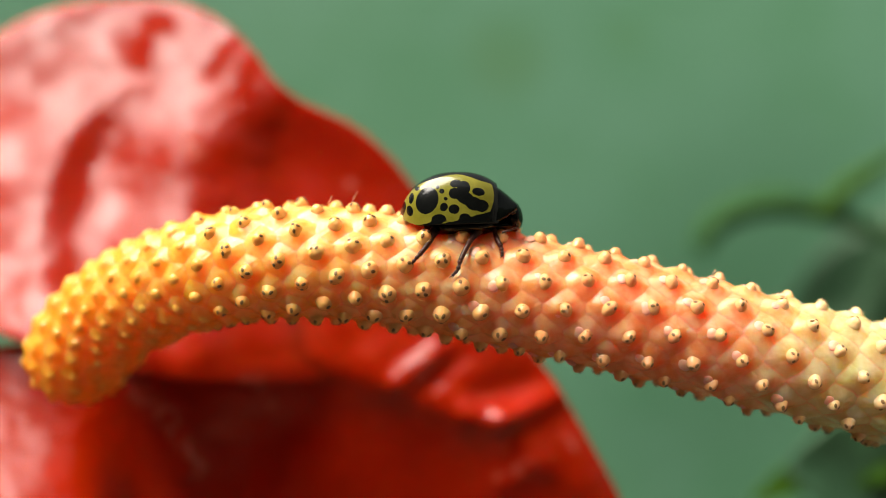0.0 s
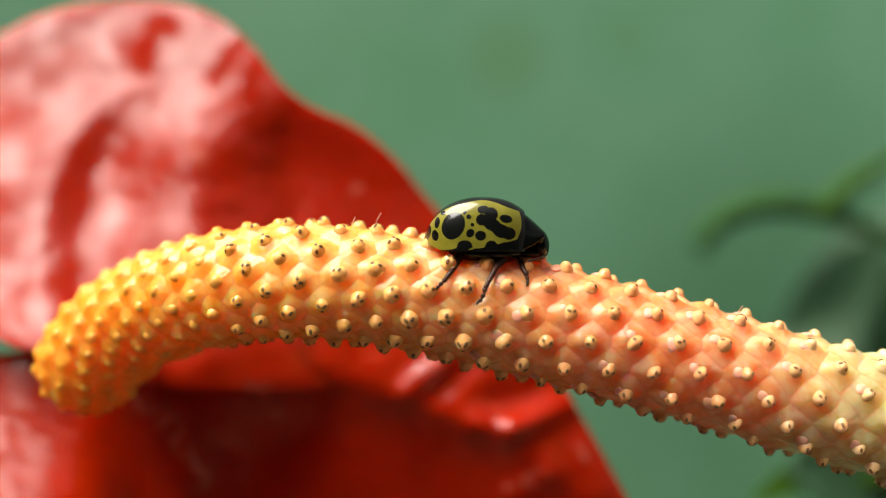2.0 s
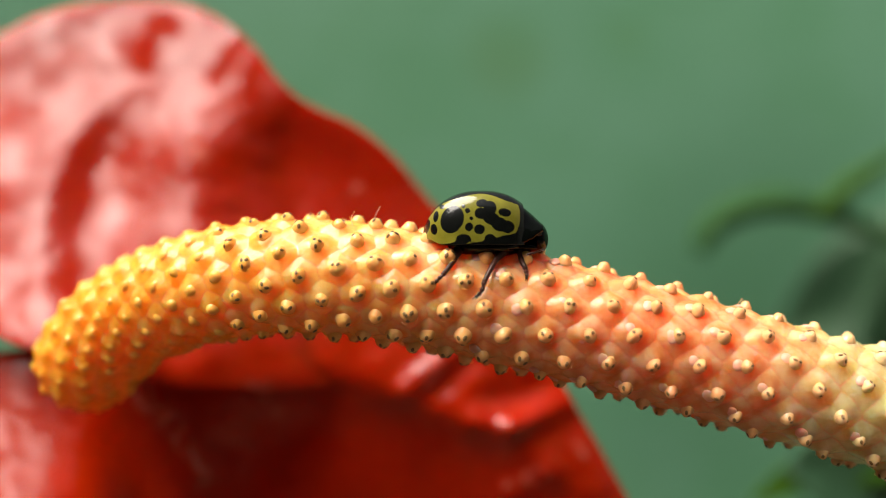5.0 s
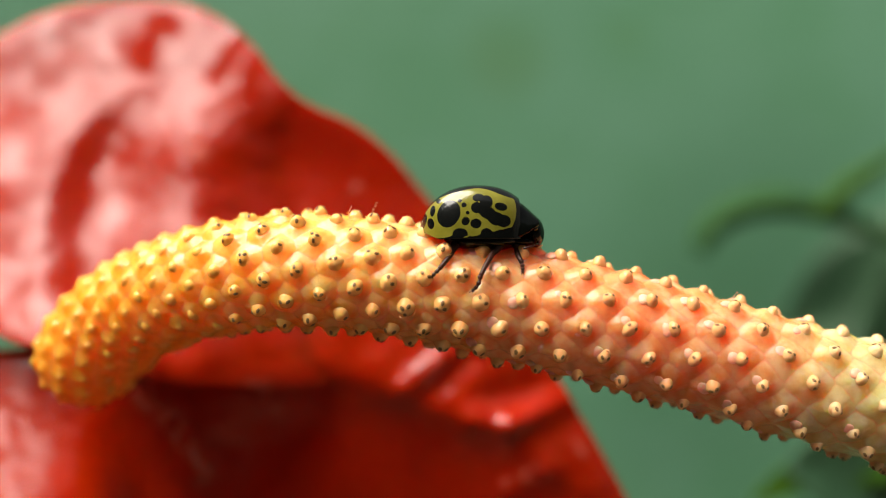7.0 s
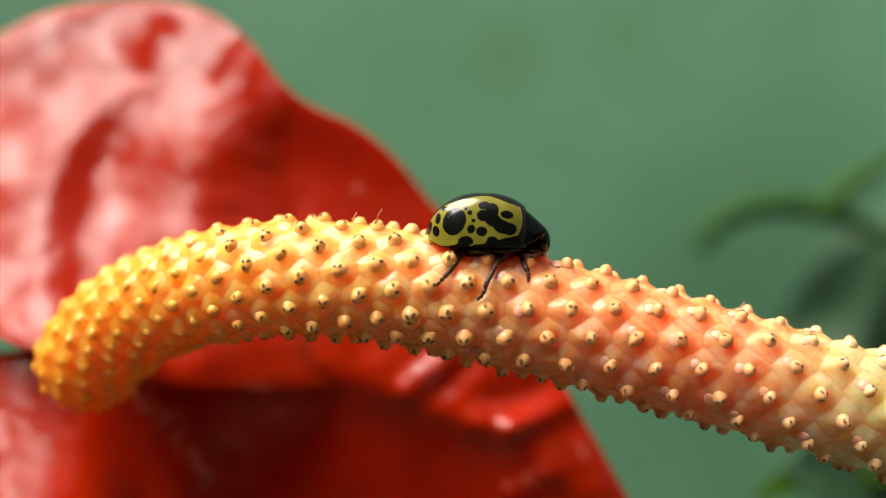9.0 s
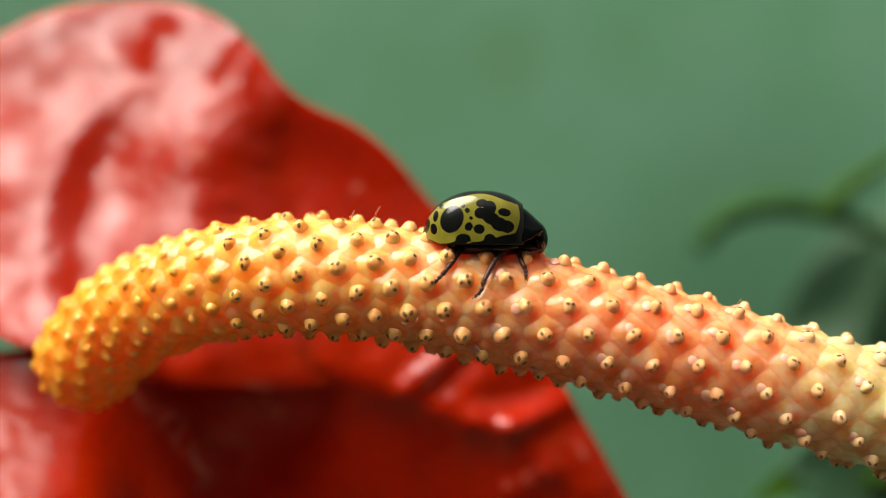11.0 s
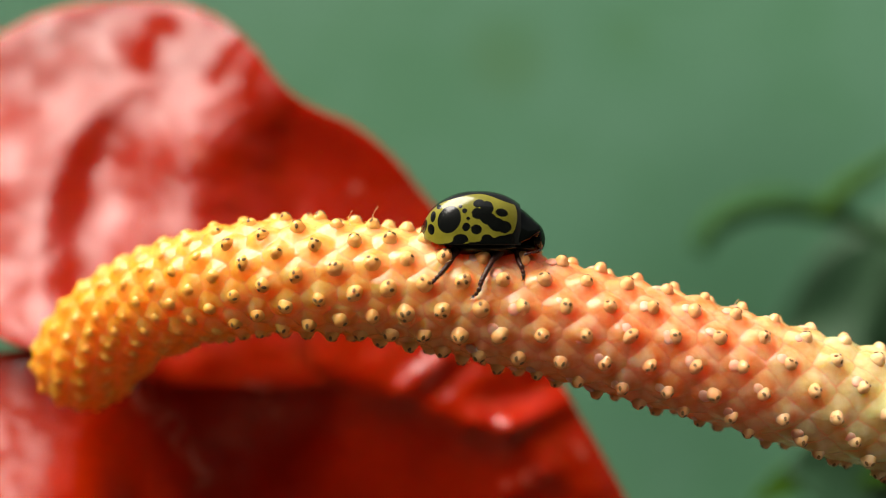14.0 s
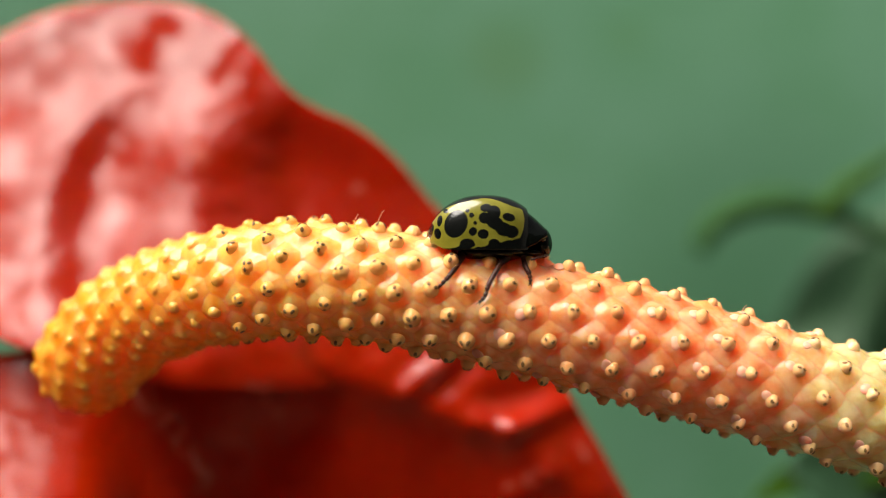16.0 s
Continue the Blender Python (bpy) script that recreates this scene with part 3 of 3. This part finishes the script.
def elytron(side):
    """One wing case: side -1 towards the camera, +1 the far one."""
    bm = bmesh.new()
    layer = bm.verts.layers.float.new("spot")
    nx, na = 130, 90
    rows = []
    for i in range(nx + 1):
        f = i / nx
        x = -3.13 + 6.33 * (1 - math.cos(math.pi * f * 0.62)) / (1 - math.cos(math.pi * 0.62))
        h = 3.32 * max(0.0, 1 - abs((x - 0.6) / 3.75) ** 2.3) ** 0.5
        w = 2.55 * max(0.0, 1 - abs((x - 0.5) / 3.66) ** 2.4) ** 0.5
        tail = min(0.42 * smooth_step((-x - 1.7) / 1.3), h)
        row = []
        for j in range(na + 1):
            a = radians(103) * j / na
            y = w * math.sin(a) ** 0.50
            z = tail + (h - tail) * math.cos(a) ** 0.60 if a < math.pi / 2 else tail + 0.55 * math.cos(a)
            z += -0.29 - 0.05 * math.exp(-(y / 0.06) ** 2)
            vert = bm.verts.new((x * GROW, side * (y + 0.004) * GROW, z * GROW))
            d = 1.0
            for cx, cz, rx, rz, turn in SPOTS:
                ca, sa = math.cos(radians(turn)), math.sin(radians(turn))
                px, pz = (x - cx) * ca + (z - cz) * sa, -(x - cx) * sa + (z - cz) * ca
                d = min(d, math.sqrt((px / rx) ** 2 + (pz / rz) ** 2) * min(rx, rz) - min(rx, rz))
            d = min(d, (a - radians(31) - 0.13 * smooth_step((x + 0.5) / 2.5) + 0.07 * math.sin(2.1 * x)) * 1.6)
            d = min(d, z - np.interp(x, (-3.2, -1.5, 0.3, 1.58, 2.5, 3.2), (-0.42, -0.30, -0.28, 0.02, 0.32, 0.46)) - 0.04 * math.sin(4.5 * x))
            d = min(d, 2.95 - 0.25 * (z - 1.4) ** 2 - x)
            vert[layer] = max(-1.0, min(1.0, d * 3))
            row.append(vert)
        rows.append(row)
    for a, b in zip(rows, rows[1:]):
        for j in range(na):
            bm.faces.new((a[j], a[j + 1], b[j + 1], b[j]))
    bmesh.ops.remove_doubles(bm, verts=bm.verts[:], dist=1e-7)
    bmesh.ops.recalc_face_normals(bm, faces=bm.faces[:])
    part("elytron", bm, M_SHELL, beetle, "domed glossy yellow wing case with black spots")


def build_beetle():
    elytron(-1)
    elytron(1)
    # pronotum: a collar that falls away to the head
    bm = bmesh.new()
    xs, tops, wides = (2.8, 3.12, 3.5, 3.87, 4.2, 4.42, 4.5), (2.30, 2.10, 1.84, 1.52, 1.20, 0.98, 0.80), (1.98, 1.94, 1.86, 1.74, 1.62, 1.46, 1.26)
    rows = []
    for i in range(41):
        x = 2.8 + 1.7 * math.sin(math.pi / 2 * i / 40)
        top, wide = np.interp(x, xs, tops), np.interp(x, xs, wides)
        low = np.interp(x, (2.8, 3.2, 3.7, 4.5), (-0.18, -0.16, 0.10, 0.58))
        row = []
        for j in range(49):
            a = radians(-112 + 224 * j / 48)
            z = low + (top - low) * math.cos(a) if abs(a) < math.pi / 2 else low + 0.35 * math.cos(a)
            dent = 0.05 * math.exp(-((x - 3.05) / 0.10) ** 2) + 0.06 * math.exp(-((x - 3.75) / 0.12) ** 2) * abs(math.sin(a)) ** 3
            row.append(bm.verts.new(Vector((x, wide * math.sin(a), z - dent)) * GROW))
        rows.append(row)
    for a, b in zip(rows, rows[1:]):
        for j in range(48):
            bm.faces.new((a[j], b[j], b[j + 1], a[j + 1]))
    bm.faces.new(rows[-1])
    bmesh.ops.recalc_face_normals(bm, faces=bm.faces[:])
    part("pronotum", bm, M_BLACK, beetle, "shiny black pronotum")
    bm = bmesh.new()
    ball(bm, (4.24 * GROW, 0, 0.08 * GROW), (0.64 * GROW, 1.46 * GROW, 1.02 * GROW), Matrix.Rotation(radians(-8), 4, "Y"), 32, 20)
    head = part("head", bm, M_BLACK, beetle, "black head bent down to the spadix")
    for side in (-1, 1):
        bm = bmesh.new()
        ball(bm, (4.16 * GROW, side * 1.38 * GROW, 0.36 * GROW), (0.20 * GROW, 0.17 * GROW, 0.27 * GROW), None, 14, 10)
        part("eye", bm, M_EYE, head, "small dark eye")
        bm = bmesh.new()
        way = [(4.55, 0.55, -0.75), (4.35, 1.15, -0.72), (4.0, 1.55, -0.84), (3.7, 1.75, -0.92), (3.4, 1.8, -1.0)]
        line = spline([Vector((x, side * y, z)) * GROW for x, y, z in way], 6)
        tube(bm, line, [(0.055 + 0.02 * math.sin(k * 1.6) + 0.03 * k / len(line)) * GROW for k in range(len(line))], 8)
        part("antenna", bm, M_LEG, head, "thin reddish-brown antenna")
    # underside
    bm = bmesh.new()
    ball(bm, (0.9 * GROW, 0, -0.50 * GROW), (2.6 * GROW, 2.2 * GROW, 0.74 * GROW), None, 32, 14)
    ball(bm, (3.35 * GROW, 0, -0.52 * GROW), (1.25 * GROW, 1.35 * GROW, 0.42 * GROW), None, 24, 12)
    part("abdomen", bm, M_BLACK, beetle, "black underside")
    # legs: hip, knee, ankle, toe
    legs = [
        [(1.15, 0.56, 2), (0.9, 0.18, 1.2), (0.59, -0.5, 0.6), (0.28, -0.94, 0.1), (-0.03, -1.32, -0.25), (-0.38, -1.69, -0.4), (-0.66, -2, -0.3)],
        [(3.96, 0.49, 2), (3.71, 0.06, 1.2), (3.21, -0.57, 0.4), (2.84, -1.25, -0.1), (2.53, -1.88, -0.4), (2.34, -2.5, -0.55), (2.01, -2.85, -0.4)],
        [(4.84, 0.68, 2.2), (4.76, 0.31, 1.8), (4.84, -0.19, 1.4), (4.96, -0.63, 1), (5.14, -0.94, 0.7), (5.24, -1.32, 0.55), (5.24, -1.65, 0.5)],
    ]
    for pts in legs:
        near = [spot_at(*p) - BEETLE_AT for p in pts]
        for side in (-1, 1):
            way = [p.copy() for p in near]
            if side > 0:
                for p in way:
                    p.y = -p.y * 1.25
            leg = None
            spans = (("femur", 0, 2, 0.28, 0.22), ("tibia", 2, 4, 0.17, 0.14), ("tarsus", 4, len(way) - 1, 0.13, 0.09))
            for name, a, b, r0, r1 in spans:
                line = spline(way[a:b + 1], 8)
                n = len(line)
                radii = []
                for k in range(n):
                    f = k / (n - 1)
                    r = r0 + (r1 - r0) * f
                    if name == "femur":
                        r *= 0.75 + 0.5 * math.sin(math.pi * min(1, f * 1.1))
                    if name == "tarsus":
                        r *= 1 + 0.28 * math.sin(f * 3.2 * 2 * math.pi)
                    radii.append(max(r * 1.06, 0.04) * GROW)
                bm = bmesh.new()
                tube(bm, line, radii, 10)
                if leg is None:
                    leg = part("leg", bm, M_LEG, beetle, "jointed dark brown leg")
                else:
                    if name == "tarsus":
                        tip, back = line[-1], (line[-1] - line[-3]).normalized()
                        for s in (-1, 1):
                            hook = [tip, tip + (back * 0.12 + Vector((s * 0.08, 0, 0))) * GROW, tip + (back * 0.18 + Vector((s * 0.10, 0.08, -0.06))) * GROW]
                            tube(bm, hook, [0.035 * GROW, 0.025 * GROW, 0.01 * GROW], 6)
                    part(name, bm, M_LEG, leg)


build_beetle()


# ---- blurred plants before the wall ----
def vine():
    deep = 120
    root = Vector((0.20, 0.16, 0.0))
    ob = new("climbing_vine")
    ob.location = root
    tagged(ob, "dark green climbing vine with a curved tendril and a fresh shoot", "vine")
    home = Vector((0, 0, H)) - root

    def strand(name, pts, radius, material, label):
        line = spline([spot_at(*p) + home if len(p) == 3 else Vector(p[:3]) for p in pts], 10)
        bm = bmesh.new()
        n = len(line)
        tube(bm, line, [radius * (0.55 + 0.45 * math.sin(math.pi * min(1, 0.12 + k / n))) for k in range(n)], 12)
        return part(name, bm, material, ob, label)

    strand("tendril", [(16.5, -0.15, 120), (17.38, 1.49, 120), (19.48, 2.65, 120), (22.03, 2.94, 120), (24.57, 2.44, 120), (27.12, 1.49, 120), (31.12, 0.04, 120)], 0.0029, M_VINE, "dark arched tendril")
    strand("shoot", [(24.03, 2.04, 118), (25.66, 3.67, 118), (27.48, 4.94, 118), (30.03, 6.51, 118)], 0.0020, M_SHOOT, "light green shoot")
    line = spline([spot_at(29.66, 6.4, deep) + home, spot_at(35.48, 4.04, deep) + home, spot_at(36.21, -9.42, deep + 10) + home, Vector((0, 0, 0.2)), Vector((0, 0, -0.02))], 10)
    bm = bmesh.new()
    tube(bm, line, [0.0026] * len(line), 12)
    part("stem", bm, M_VINE, ob)
    # unseen branch overhead, added to carry leaves that shade the wall
    line = spline([spot_at(*p) + home for p in [(35.48, 4.04, 120), (35.48, 16.03, 140), (28.21, 25.12, 178), (30.39, 27.66, 184), (21.3, 33.48, 165), (11.49, 40.75, 150), (-1.96, 42.75, 138)]], 10)
    bm = bmesh.new()
    tube(bm, line, [0.0022] * len(line), 12)
    part("branch", bm, M_VINE, ob, "unseen overhanging branch added to carry the shading leaves")
    # the last four leaves hang out of view, added to darken the wall lower right
    for pts, width in (([(38.0, -1.4, 150), (33.5, -2.9, 158), (27.0, -3.8, 166), (21.5, -5.6, 172)], 0.024), ([(36.39, -2.87, 140), (34.21, -5.78, 140), (31.3, -9.42, 140), (29.48, -15.23, 145)], 0.028), ([(34.39, -11.6, 140), (31.12, -13.05, 150), (27.48, -14.87, 160), (24.21, -18.14, 165)], 0.020), ([(-3.05, 43.66, 135), (-6.69, 45.11, 128), (-10.32, 46.2, 122), (-14.69, 46.57, 118)], 0.052), ([(-0.87, 41.48, 140), (-3.78, 39.3, 135), (-7.42, 37.84, 132), (-12.14, 36.39, 130)], 0.052), ([(15.12, 38.21, 152), (11.12, 36.39, 152), (7.12, 35.3, 152), (2.4, 34.93, 154)], 0.045), ([(21.3, 33.48, 165), (14.4, 33.48, 158), (10.76, 32.03, 153), (6.03, 31.3, 152)], 0.045)):
        blade_leaf(spline([spot_at(*p) + home for p in pts], 10), width, M_LEAF, ob, "leaf", "dark green drooping leaf; those overhead are unseen, added for shade")


def blade_leaf(line, width, material, parent, name="leaf", label="", droop=0.25):
    """A leaf blade along a line, folded at its midrib."""
    bm = bmesh.new()
    rows = []
    n = len(line)
    for k, p in enumerate(line):
        f = k / (n - 1)
        w = max(width * math.sin(math.pi * min(1.0, 0.04 + f ** 0.8 * 0.96)), 0.0) ** 0.8 * width ** 0.2
        way = (line[min(k + 1, n - 1)] - line[max(k - 1, 0)]).normalized()
        side = way.cross(Vector((0.2, -0.9, 0.3))).normalized()
        lift = side.cross(way)
        row = []
        for j in range(-4, 5):
            q = j / 4
            wave = 0.06 * math.sin(f * 17 + q)
            row.append(bm.verts.new(p + side * w * q + lift * w * (droop * abs(q) ** 1.4 + wave * q * q)))
        rows.append(row)
    for a, b in zip(rows, rows[1:]):
        for j in range(8):
            bm.faces.new((a[j], a[j + 1], b[j + 1], b[j]))
    ob = part(name, bm, material, parent, label)
    thick = ob.modifiers.new("thick", "SOLIDIFY")
    thick.thickness = 0.0004
    return ob


def leafy_plant():
    root = Vector((0.11, 0.10, 0.0))
    ob = new("leafy_plant")
    ob.location = root
    tagged(ob, "low dark green leafy plant growing before the wall", "plant")
    home = Vector((0, 0, H)) - root
    top = spot_at(30.39, -18.87, 70) + home
    line = spline([top, top + Vector((0.01, 0.01, -0.12)), Vector((0, 0, 0.15)), Vector((0, 0, -0.02))], 10)
    bm = bmesh.new()
    tube(bm, line, [0.0028] * len(line), 12)
    part("stem", bm, M_STEM, ob)
    for pts, width, material, label in (
        ([(28.21, -15.96, 65), (25.3, -14.5, 62), (22.21, -13.96, 60)], 0.010, M_LEAF, "dark shaded leaf"),
        ([(29.66, -14.14, 66), (25.3, -14, 64), (22.39, -14.87, 62), (19.85, -16.32, 60)], 0.0030, M_SHOOT, "narrow light green leaf"),
        ([(31.48, -13.78, 90), (31.12, -7.23, 130), (29.3, -1.42, 160)], 0.012, M_LEAF, "dark shaded leaf"),
    ):
        blade_leaf(spline([top, *[spot_at(*p) + home for p in pts]], 10), width, material, ob, "leaf", label)


vine()
leafy_plant()


# ---- the swaying of flower and beetle ----
# seconds, and how far the beetle has swung right and down, in hundredths of a millimetre
SWAY = [
    (0, -145, -105), (0.1, -135, -367), (0.2, -84, -353), (0.3, 9, 0), (0.4, 7, 164), (0.5, -138, -83), (0.6, -265, -284), (0.7, -298, -204),
    (0.8, -124, 87), (0.9, 138, 218), (1, 164, 25), (1.1, 0, -84), (1.2, -149, 11), (1.3, -138, -15), (1.4, -98, -102), (1.5, -105, -22),
    (1.6, -138, 36), (1.7, -95, 0), (1.8, -17, -58), (1.9, 56, 22), (2, 18, 62), (2.1, -84, -58), (2.2, -95, -65), (2.3, 4, 73),
    (2.4, 80, 87), (2.5, 47, 4), (2.6, -120, -25), (2.7, -196, 11), (2.8, -62, 73), (2.9, 62, 40), (3, 15, 24), (3.1, -116, 0),
    (3.2, -98, 47), (3.3, 15, 62), (3.4, 44, 0), (3.5, 47, 58), (3.6, -18, 127), (3.7, -18, 58), (3.8, 44, 15), (3.9, 51, 62),
    (4, 0, 153), (4.1, -5, 98), (4.2, 47, 7), (4.5, 15, 22), (5.2, 11, 22), (6, 11, 18), (6.3, 18, -33), (6.4, 22, 40),
    (6.5, 7, 63), (6.6, 11, -11), (6.7, 29, -18), (6.8, 22, 51), (6.9, -7, 62), (7, -10, -16), (7.1, 11, -11), (7.2, 15, 47),
    (7.3, 0, 33), (7.4, -11, -22), (7.5, 0, 0), (7.6, -5, 40), (7.7, -11, 18), (7.8, -7, 7), (7.9, -2, 15), (8, -7, 18),
    (8.1, -5, 11), (8.2, 15, 18), (8.3, 18, 15), (8.4, -5, 7), (8.5, 7, 23), (8.6, 33, 36), (8.7, 33, 15), (8.8, -4, -7),
    (8.9, -7, 25), (9, 24, 35), (9.1, 29, 11), (9.2, 5, 4), (9.6, 7, 18), (10.2, 4, 18), (10.9, 7, 18), (11.3, 16, 29),
    (11.4, -4, -11), (11.5, -29, 7), (11.6, -25, 29), (11.7, 2, 29), (11.8, -18, -15), (11.9, -51, 0), (12, -39, 43), (12.1, 0, 7),
    (12.2, 7, -22), (12.3, -33, -7), (12.4, -40, 36), (12.5, 3, 19), (12.6, 18, -25), (12.7, -5, 7), (12.8, -15, 40), (12.9, -4, 7),
    (13, 15, -5), (13.1, 7, 22), (13.2, -4, 47), (13.3, 11, 29), (13.4, 20, 25), (13.5, 20, 40), (13.6, 2, 29), (13.7, 9, 29),
    (13.8, 15, 36), (13.9, 7, 36), (14, -8, 22), (14.1, 15, 18), (14.2, 44, 29), (14.3, 0, 7), (14.4, -36, 7), (14.5, -5, 39),
    (14.6, 36, 29), (14.7, 33, 22), (14.8, -7, 22), (14.9, 0, 25), (15, 21, 7), (15.1, 15, -15), (15.2, -17, 22), (15.3, -40, 22),
    (15.4, -25, 0), (15.5, 9, -15), (15.6, -4, 11), (15.7, -33, 22), (15.8, -36, -15), (15.9, 0, 0), (16, 34, 51),
]


# seconds, and the share of turn (degrees) and nearness (per cent) that the swing alone does not give
TWIST = ((0, -0.95, 0.8), (0.5, 0.1, -0.3), (1, -1.0, -2.2), (1.5, 0.45, 1.2), (2, -0.15, -0.5), (2.5, -0.5, -1.0), (3, -0.1, 0.1), (3.5, -0.3, 0.0), (4, -0.05, 0.1), (4.2, -0.3, 0.2), (6.3, 0, 0), (16, 0, 0))


def motions():
    """Flower and beetle sway in the breeze: a drop also brings them nearer and turns them."""
    spadix_rows, spathe_rows, beetle_rows = [], [], []
    for t, right, down in SWAY:
        a, b = right / 100, down / 100
        more, closer = (np.interp(t, [q[0] for q in TWIST], [q[k] for q in TWIST]) for k in (1, 2))
        near = 0.0138 * b + 0.0052 * a + closer / 100
        turn = 0.62 * b + 0.20 * a + more
        m = pose(a * MM, DIST * (1 / (1 + near) - 1), -b * MM, 0, turn, 0)
        spadix_rows.append((t, Matrix.Translation(HOME) @ m))
        beetle_rows.append((t, Matrix.Translation((0, 0, H)) @ m @ Matrix.Translation(BEETLE_AT)))
        spathe_rows.append((t, Matrix.Translation(HOME) @ pose(0.50 * a * MM, -DIST * 0.0150 * b, -0.34 * b * MM)))
    walk(spadix, spadix_rows)
    walk(spathe, spathe_rows)
    walk(beetle, beetle_rows)


motions()
